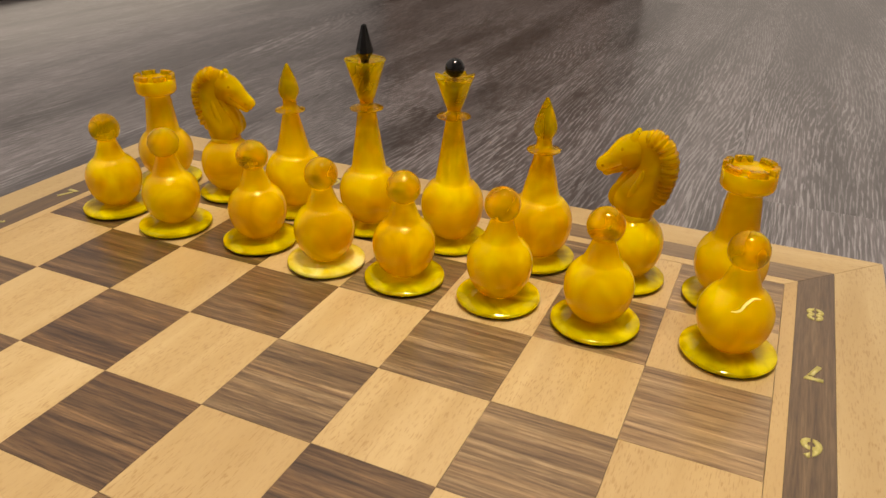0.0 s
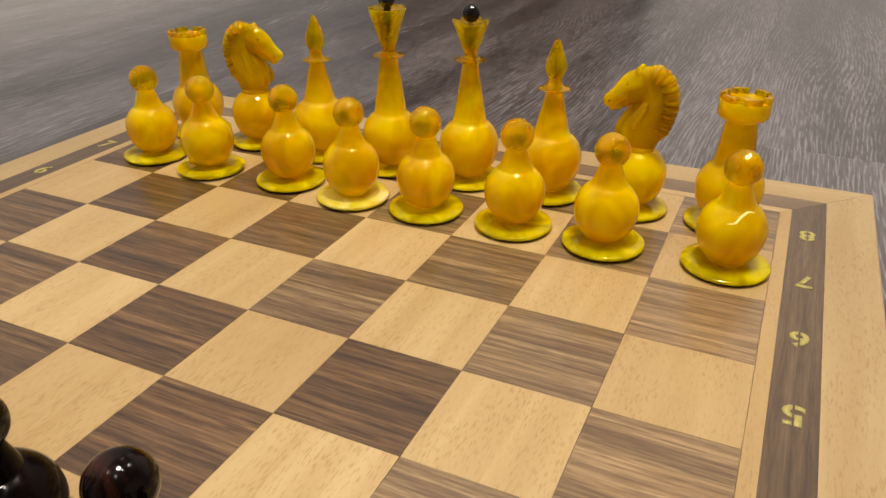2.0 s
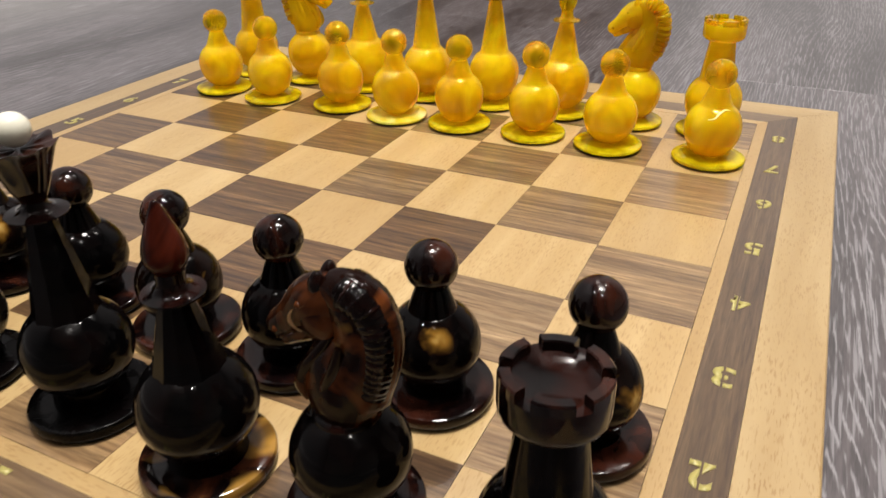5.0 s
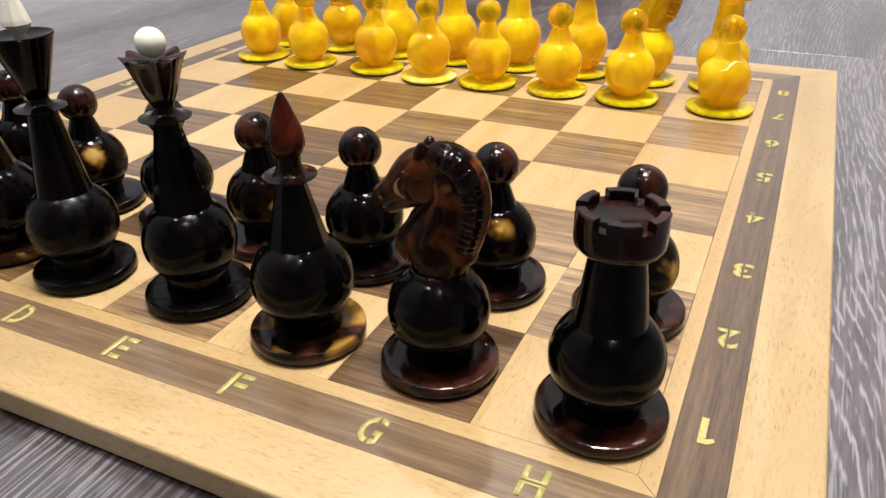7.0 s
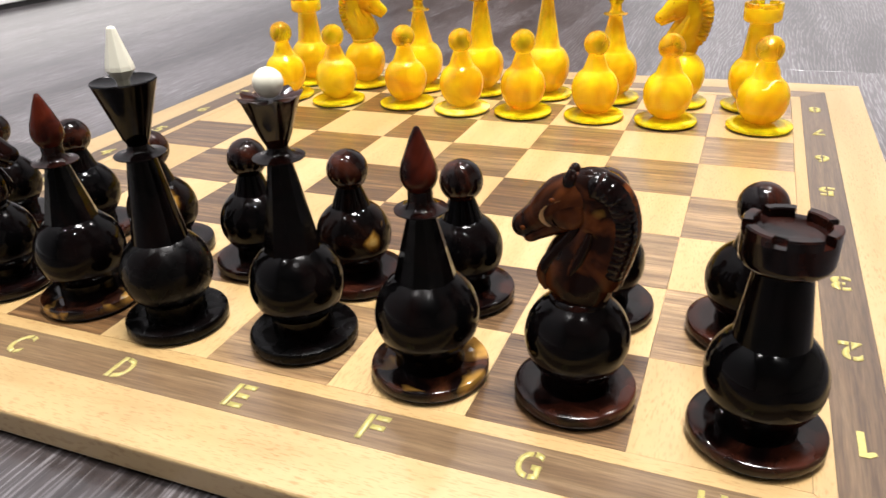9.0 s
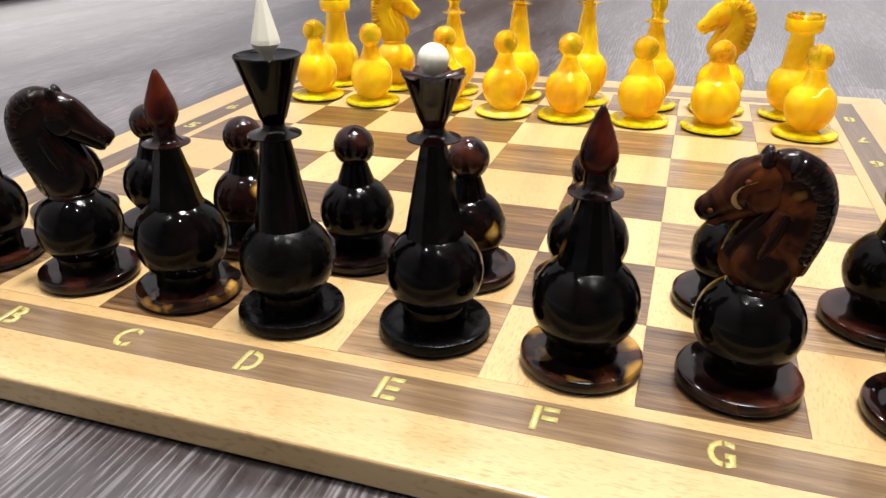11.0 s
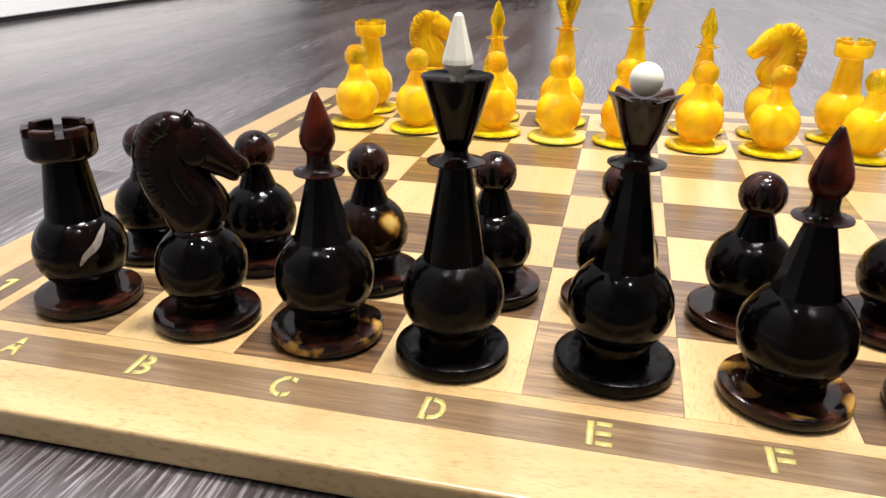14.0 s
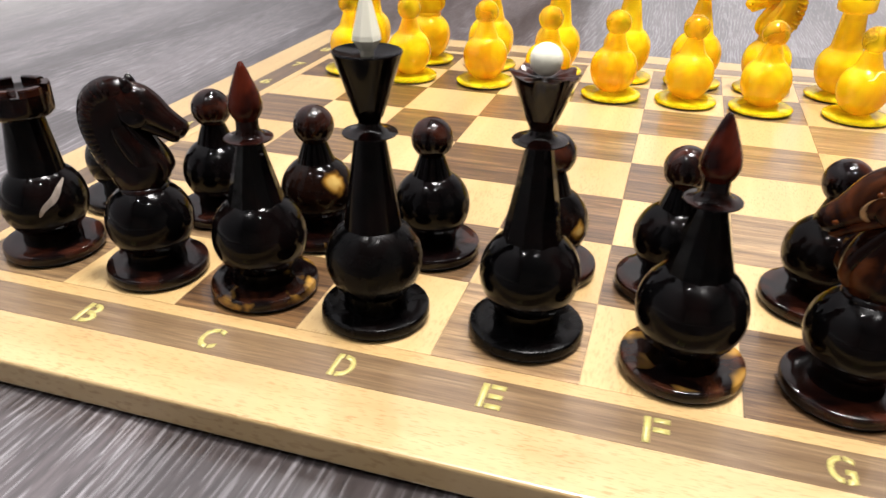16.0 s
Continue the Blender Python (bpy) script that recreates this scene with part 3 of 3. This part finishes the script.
def queen(mats):
    piece = empty("queen")
    base_disc(piece, mats[4], 20.0)
    body(piece, mats, 17.0, 24.6, 10.5, 36.0, 4.2, 70.0, 10, 0.9)
    collar(piece, mats[1] if mats[0] is YELLOW else DARK_DEEP, 8.8, 71.4, 3.5)
    bm = lathe([(3.4, 75.0), (4.6, 77.4), (5.4, 79.2), (7.0, 84.0), (9.0, 90.0), (10.2, 92.0), (9.0, 91.7), (5.0, 90.9), (0, 90.6)], 48)
    for v in bm.verts:
        r, z = v.co.xy.length, v.co.z * 1000
        if r > 1e-4:
            wave = math.cos(8 * math.atan2(v.co.y, v.co.x))
            near = min(1.0, max(0.0, (z - 82) / 9)) * min(1.0, r * 1000 / 8)
            v.co.x *= 1 + 0.075 * wave * near
            v.co.y *= 1 + 0.075 * wave * near
            v.co.z += 0.0007 * wave * near
    part("crown", bm, YELLOW_CLEAR if mats[0] is YELLOW else DARK_DISC, piece, "", True)
    part("finial_ball", lathe(arc(4.9, 96.2, -90, 90, 18), 32), mats[2], piece, mats[3].split()[1] + " ball", True)
    if mats[2] is JET:
        part("peg", lathe([(0.5, 80), (1.3, 83), (1.5, 90.2)], 12), PEG, piece, "brown peg inside the crown", True)
    return piece


def king(mats):
    piece = empty("king")
    base_disc(piece, mats[4], 19.5)
    body(piece, mats, 16.9, 23.6, 10.5, 34.6, 5.0, 68.5, 24, 0.9)
    collar(piece, mats[1] if mats[0] is YELLOW else DARK_DEEP, 9.0, 69.4, 3.6)
    part("crown", lathe([(3.5, 72.5), (3.9, 74.2), (4.6, 75.2), (10.6, 94.2), (11.0, 95.2), (10.7, 95.6), (9.8, 95.0), (5.0, 94.0), (0, 93.8)], 48), YELLOW_CLEAR if mats[0] is YELLOW else DARK, piece, "", True)
    part("finial", lathe([(2.1, 93.9), (2.2, 95.6), (4.8, 99.0), (4.6, 100.4), (1.4, 112.6), (0.6, 113.2), (0, 113.3)], 8), mats[2], piece, mats[3].split()[1] + " spike", False)
    if mats[2] is JET:
        part("peg", lathe([(0.5, 82), (1.3, 85), (1.5, 93.6)], 12), PEG, piece, "brown peg inside the crown", True)
    return piece


def loft(rows, sides=20):
    """A body through ellipses on a spine in the x-z plane: rows of (x, z, half width in the plane, half thickness), in millimetres."""
    bm, rings = bmesh.new(), []
    pts = [Vector((x, 0, z)) for x, z, *_ in rows]
    for i, (x, z, w, h) in enumerate(rows):
        along = (pts[min(i + 1, len(pts) - 1)] - pts[max(i - 1, 0)]).normalized()
        across = Vector((along.z, 0, -along.x))
        ring = []
        for k in range(sides):
            a = k * math.tau / sides
            ring.append(bm.verts.new((pts[i] + across * (w * math.cos(a)) + Vector((0, h * math.sin(a), 0))) / 1000))
        rings.append(ring)
    for a, b in zip(rings, rings[1:]):
        for k in range(sides):
            j = (k + 1) % sides
            bm.faces.new((a[k], a[j], b[j], b[k]))
    bm.faces.new(rings[0][::-1])
    bm.faces.new(rings[-1])
    bmesh.ops.recalc_face_normals(bm, faces=bm.faces)
    return bm


def smooth_rows(rows, steps=4):
    """Rows with a smooth curve run through them."""
    out, n = [], len(rows)
    for i in range(n - 1):
        p = [np.array(rows[min(max(i + d, 0), n - 1)], float) for d in (-1, 0, 1, 2)]
        for k in range(steps):
            t = k / steps
            out.append(tuple(0.5 * (2 * p[1] + (p[2] - p[0]) * t + (2 * p[0] - 5 * p[1] + 4 * p[2] - p[3]) * t * t + (3 * p[1] - p[0] - 3 * p[2] + p[3]) * t**3)))
    return out + [tuple(rows[-1])]


NECK = [(0.6, 36.5, 8.6, 7.6), (0.5, 40, 10.0, 8.2), (0.2, 44, 11.9, 8.2), (2.2, 49, 12.2, 7.6), (5.2, 54, 10.8, 6.9), (7.2, 59, 9.7, 6.4), (7.4, 64, 9.3, 6.2), (5.6, 68.8, 8.8, 5.8), (2.0, 72.2, 6.8, 5.2), (-2.0, 73.4, 4.4, 4.2)]
HEAD = [(2.0, 70.4, 5.6, 4.6), (-1.5, 69.8, 7.0, 5.4), (-5.0, 68.0, 7.6, 5.7), (-8.8, 65.2, 6.8, 5.2), (-12.6, 62.1, 5.1, 4.5), (-15.8, 59.6, 4.3, 4.2), (-18.2, 57.7, 3.8, 3.8), (-19.6, 56.5, 2.2, 2.2)]
JAW = [(-1.5, 64.2, 4.2, 4.2), (-5.5, 61.6, 4.2, 4.4), (-9.2, 59.2, 3.2, 3.7), (-12.8, 56.9, 2.5, 3.2), (-15.4, 55.2, 2.2, 2.9), (-16.8, 54.3, 1.2, 1.5)]
FOLD = [(-0.5, 61.5, 1.0), (-3.0, 57.5, 1.7), (-6.0, 53.2, 2.1), (-9.0, 48.6, 2.2), (-10.4, 44.0, 1.9), (-8.6, 40.2, 1.2)]
INNER_FOLD = [(3.6, 61.0, 0.9), (2.4, 56.5, 1.5), (0.4, 51.5, 1.8), (-2.0, 46.5, 1.6), (-3.2, 41.5, 1.0)]


def knight(mats):
    piece = empty("knight")
    base_disc(piece, mats[4], 19.5)
    ball(piece, mats[0], 16.4, 22.8)
    part("neck_ring", lathe([(7.6, 34.5), (8.9, 35.2), (9.1, 36.4), (8.6, 37.4), (7.6, 37.9)], 40), mats[0] if mats[0] is YELLOW else DARK_DEEP, piece, "", True)
    part("neck", loft(smooth_rows(NECK)), YELLOW if mats[0] is YELLOW else mats[6], piece, "", True)
    part("head", loft(smooth_rows(HEAD)), mats[6], piece, "", True)
    part("jaw", loft(smooth_rows(JAW)), mats[6], piece, "", True)
    for side in (-1, 1):
        bm = lathe([(2.2, 0), (2.3, 1.5), (1.8, 3.2), (1.0, 4.5), (0, 4.9)], 12)
        bmesh.ops.transform(bm, matrix=pose(-0.0035, side * 0.0024, 0.0735, side * -5, 6, 0), verts=bm.verts)
        part("ear", bm, mats[6], piece, "", True)
        eye = lathe(arc(0.85, 0, -90, 90, 8), 14)
        bmesh.ops.transform(eye, matrix=pose(-0.0078, side * 0.0050, 0.0692), verts=eye.verts)
        part("eye", eye, mats[6], piece, "", True)
        cheek = lathe(arc(5.2, 0, -90, 90, 12, 0.3), 24)
        bmesh.ops.transform(cheek, matrix=pose(-0.0035, side * 0.0042, 0.0652, side * -90, 0, 0), verts=cheek.verts)
        part("cheek", cheek, mats[6], piece, "", True)
        nostril = lathe(arc(1.0, 0, -90, 90, 8), 12)
        bmesh.ops.transform(nostril, matrix=pose(-0.0165, side * 0.0036, 0.0592), verts=nostril.verts)
        for fold, depth in ((FOLD, 3.9), (INNER_FOLD, 6.5)):
            rows = smooth_rows(fold, 4)
            bm = loft([(x, z, w, w * 0.75) for x, z, w in rows], 10)
            bmesh.ops.translate(bm, verts=bm.verts, vec=(0, side * depth / 1000, 0))
            part("carved_fold", bm, mats[6], piece, "", True)
        part("nostril", nostril, mats[6], piece, "", True)
    deep = 3.6 if mats[0] is YELLOW else 5.1
    rows, spine = [], smooth_rows(NECK, 14)[40:-8]
    for i, (x, z, w, _) in enumerate(spine[:-1]):
        along = Vector((spine[i + 1][0] - x, 0, spine[i + 1][1] - z)).normalized()
        ends = min(1.0, 0.35 + i / 12, 0.35 + (len(spine) - i) / 12)
        groove = 1 - (0.17 if mats[0] is YELLOW else 0.035) * (i % 4 == 0)
        rows.append((x + along.z * (w - deep), z - along.x * (w - deep), 4.7 * ends * groove, 6.3 * ends * groove))
    part("mane", loft(rows, 14), mats[6], piece, "", True)
    for i in range(3, len(rows) - 3, 6):
        (x, z, w, h), ahead = rows[i], rows[i + 1]
        lean = math.degrees(math.atan2(ahead[0] - x, ahead[1] - z))
        lock = lathe(arc(1.0, 0, -90, 90, 10), 18)
        bmesh.ops.scale(lock, verts=lock.verts, vec=(w + (0.4 if mats[0] is YELLOW else 0.12), h + (0.3 if mats[0] is YELLOW else 0.05), 2.2))
        bmesh.ops.transform(lock, matrix=pose(x / 1000, 0, z / 1000, 0, lean + 14, 0), verts=lock.verts)
        part("mane_lock", lock, mats[6], piece, "", True)
    return piece


KINDS = {"rook": rook, "knight": knight, "bishop": bishop, "king": king, "queen": queen, "pawn": pawn}
ORDER = ["rook", "knight", "bishop", "king", "queen", "bishop", "knight", "rook"]
DARK_BACK = [(-3.46, -3.54, 10), (-2.41, -3.59, 205), (-1.47, -3.57, 20), (-0.53, -3.64, 0), (0.555, -3.53, 0), (1.61, -3.62, 50), (2.6, -3.56, 0), (3.69, -3.62, 15)]
DARK_FRONT = [(-3.5, -2.54), (-2.49, -2.5), (-1.46, -2.61), (-0.45, -2.58), (0.52, -2.6), (1.48, -2.58), (2.55, -2.48), (3.59, -2.48)]
PALE_BACK = [(-3.45, 3.42, 0), (-2.45, 3.43, 195), (-1.45, 3.41, 40), (-0.42, 3.37, 0), (0.59, 3.4, 0), (1.56, 3.42, 0), (2.51, 3.4, -4), (3.47, 3.42, 20)]
PALE_FRONT = [(-3.36, 2.46), (-2.41, 2.38), (-1.3, 2.48), (-0.38, 2.37), (0.51, 2.42), (1.5, 2.46), (2.45, 2.44), (3.6, 2.48)]

ARMIES = [
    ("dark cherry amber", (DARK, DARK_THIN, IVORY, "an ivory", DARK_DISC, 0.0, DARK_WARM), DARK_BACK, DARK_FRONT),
    ("translucent yellow amber", (YELLOW, YELLOW_CLEAR, JET, "a black", LEMON, 1.6, YELLOW_CARVED), PALE_BACK, PALE_FRONT),
]
PLACED = {}
for colour, mats, back, front in ARMIES:
    made = {}
    rows = [(kind, place, (colour, k, 0)) for k, (kind, place) in enumerate(zip(ORDER, back))]
    rows += [("pawn", (x, y, 40 * k), (colour, k, 1)) for k, (x, y) in enumerate(front)]
    for kind, (x, y, turn), key in rows:
        m = pose(x * S, y * S, TOP + 0.0002, 0, 0, turn)
        if kind in made:
            PLACED[key] = copy_thing(made[kind], m)
            continue
        piece = KINDS[kind](mats)
        extra = {"king": " with " + mats[3] + " spike on the board", "queen": " with " + mats[3] + " ball on its crown", "knight": ", a carved horse head on the board", "rook": " with notched crown on the board"}.get(kind, " on a square of the board")
        tagged(piece, f"{colour} chess {kind}{extra}", "chess " + kind, f"{colour.split()[0]} chess {kind}s")
        piece.matrix_world = m
        made[kind] = PLACED[key] = piece


def recolour(piece, names, mat):
    """Gives some parts of one piece a material of their own."""
    for ob in piece.children:
        if ob.name.split(".")[0] in names:
            ob.material_slots[0].link = "OBJECT"
            ob.material_slots[0].material = mat


def leaning(piece, z0, slope):
    """Lets the carved horse of one knight lean back from the height z0 (mm) up."""
    for ob in piece.children:
        if ob.name.split(".")[0] in ("neck", "head", "ear", "cheek", "mane", "mane_lock", "jaw", "carved_fold", "eye", "nostril"):
            ob.data = ob.data.copy()
            for v in ob.data.vertices:
                v.co.x += slope * max(0.0, v.co.z - z0 / 1000)


def vein(piece, r, z, stops, width, mat, label):
    """A thin streak on a ball: stops of (azimuth, elevation) in degrees, in the room's directions."""
    turn = math.degrees(piece.matrix_basis.to_euler().z)
    bm, pairs = bmesh.new(), []
    path = smooth_rows(stops, 6)
    for i, (az, el) in enumerate(path):
        half = width / 2 * (0.2 + math.sin(math.pi * i / (len(path) - 1)))
        ahead, behind = path[min(i + 1, len(path) - 1)], path[max(i - 1, 0)]
        way = Vector((ahead[0] - behind[0], ahead[1] - behind[1])).normalized()
        pair = []
        for side in (-1, 1):
            e, g = radians(el + side * half * way.x), radians(az - turn - side * half * way.y)
            d = Vector((math.cos(e) * math.cos(g), math.cos(e) * math.sin(g), math.sin(e) * 0.97))
            pair.append(bm.verts.new(d * (r + 0.05) / 1000 + Vector((0, 0, z / 1000))))
        pairs.append(pair)
    for p, q in zip(pairs, pairs[1:]):
        bm.faces.new((p[0], p[1], q[1], q[0]))
    bmesh.ops.recalc_face_normals(bm, faces=bm.faces)
    bmesh.ops.solidify(bm, geom=bm.faces[:], thickness=0.0003)
    part("vein", bm, mat, piece, label, True)


def spotted(piece, az, el, reach):
    """Gives a pawn's ball and stem one honey-coloured cloud, az and el in the room's directions."""
    g, e = radians(az) - piece.matrix_basis.to_euler().z, radians(el)
    way = (math.cos(e) * math.cos(g), math.cos(e) * math.sin(g), math.sin(e))
    mat = amber_dark("cherry_amber_spotted", (0.0015, 0.0011, 0.0011), (0.012, 0.004, 0.002), 0.45, 0.8, 0.75, 0.05, (21.6, way, reach))
    recolour(piece, ("ball", "stem"), mat)


D, Y = ARMIES[0][0], ARMIES[1][0]
recolour(PLACED[D, 1, 0], ("neck", "head", "ear", "cheek", "mane", "mane_lock", "jaw", "carved_fold", "eye", "nostril"), DARK_DEEP)
leaning(PLACED[D, 1, 0], 38.0, 0.06)
recolour(PLACED[D, 6, 0], ("mane", "mane_lock", "ear"), DARK_DEEP)
recolour(PLACED[D, 2, 0], ("base_disc",), DARK_HONEY)
recolour(PLACED[D, 5, 0], ("base_disc",), DARK_HONEY)
recolour(PLACED[D, 3, 0], ("ball", "base_disc"), DARK_SATIN)
recolour(PLACED[D, 4, 0], ("base_disc",), DARK_SATIN)
recolour(PLACED[Y, 3, 1], ("base_disc",), PEARL)
spotted(PLACED[D, 4, 1], -32, 4, 5.6)
spotted(PLACED[D, 6, 1], -58, 36, 5.4)
spotted(PLACED[D, 2, 1], -30, 28, 6.2)
spotted(PLACED[D, 7, 1], -22, 10, 7.0)
vein(PLACED[D, 0, 0], 16.8, 22.4, [(-2, 42), (-18, 32), (-32, 18), (-46, 8), (-54, -4)], 8, CREAM_VEIN, "cream vein in the amber")
vein(PLACED[Y, 7, 1], 15.6, 20.4, [(-98, 30), (-84, 34), (-72, 46), (-52, 54), (-34, 50)], 4, CRACK, "pale crack in the amber")


def head_streak(piece, stops, width, mat, label):
    """A pale streak on the camera side of a horse's head: stops of (x, z) in millimetres."""
    bm, rings = bmesh.new(), []
    spine = smooth_rows(HEAD, 8)
    path = smooth_rows(stops, 5)
    for i, (x, z) in enumerate(path):
        sx, sz, w, h = min(spine, key=lambda row: (row[0] - x) ** 2 + (row[1] - z) ** 2)
        off = min(0.97, math.hypot(sx - x, sz - z) / w)
        y = -h * math.sqrt(1 - off * off)
        r = width / 2 * (0.25 + math.sin(math.pi * i / (len(path) - 1)))
        rings.append([bm.verts.new(Vector((x + r * math.cos(a), y + 0.35 * r * math.sin(a), z + r * 0.6 * math.cos(a))) / 1000) for a in (k * math.tau / 8 for k in range(8))])
    for p, q in zip(rings, rings[1:]):
        for k in range(8):
            bm.faces.new((p[k], p[(k + 1) % 8], q[(k + 1) % 8], q[k]))
    bm.faces.new(rings[0][::-1])
    bm.faces.new(rings[-1])
    bmesh.ops.recalc_face_normals(bm, faces=bm.faces)
    part("vein", bm, mat, piece, label, True)


head_streak(PLACED[D, 6, 0], [(-5.5, 69.6), (-9.2, 67.6), (-10.8, 65.0), (-10.4, 62.6), (-8.4, 60.6), (-5.6, 59.4)], 1.1, HORSE_VEIN, "honey-coloured streak in the amber")


# ---- floor planks ----
PLANK = 0.192
bm_rows = []
x = WEST - 0.02
rng = random.Random(11)
while x < EAST:
    y = SOUTH - rng.random() * 1.2
    while y < NORTH:
        y1 = y + 1.29
        a, b = max(y, SOUTH), min(y1, NORTH)
        if b - a > 0.05:
            bm_rows.append((max(x, WEST), a, min(x + PLANK, EAST), b))
        y = y1
    x += PLANK
for x0, y0, x1, y1 in bm_rows:
    bm = boxed(x0 + 0.00005, y0 + 0.00005, -0.008, x1 - 0.00005, y1 - 0.00005, 0.0)
    bmesh.ops.bevel(bm, geom=[e for e in bm.edges if all(v.co.z > -0.001 for v in e.verts)], offset=0.00015, segments=1, affect="EDGES")
    part("plank", bm, FLOOR, floor)
part("underlay", boxed(WEST - 0.1, SOUTH - 0.1, -0.02, EAST + 0.1, NORTH + 0.1, -0.0082), GAP_BLACK, floor)

# ---- board squares ----
HALF = S / 2 - 0.00008
pale_square = mesh_from(boxed(-HALF, -HALF, -0.0024, HALF, HALF, 0), "square", BEECH_Y)
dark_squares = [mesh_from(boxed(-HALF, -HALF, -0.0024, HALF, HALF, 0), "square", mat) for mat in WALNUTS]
# Grouped by how bright each square looks: differing veneer, plus right-hand gloss haze.
VENEER_AND_HAZE = ("D4 C1 C5 E3 A7 C7 B6 F4", "C3 D2 D6 B4 A5 G1 B8 D8 F2", "E5 E7 F6 F8 B2 A3 A1 G7", "E1 G5 H6 H4 G3 H8 H2")
rng = random.Random(8)
for i in range(8):
    for j in range(8):
        name = "ABCDEFGH"[i] + str(j + 1)
        tone_group = next((k for k, group in enumerate(VENEER_AND_HAZE) if name in group), None)
        ob = new("square", pale_square if tone_group is None else dark_squares[tone_group])
        ob.matrix_world = pose((i - 3.5) * S, (j - 3.5) * S, TOP - rng.random() * 0.00008, 0, 0, rng.uniform(-0.25, 0.25))
        ob.parent = board
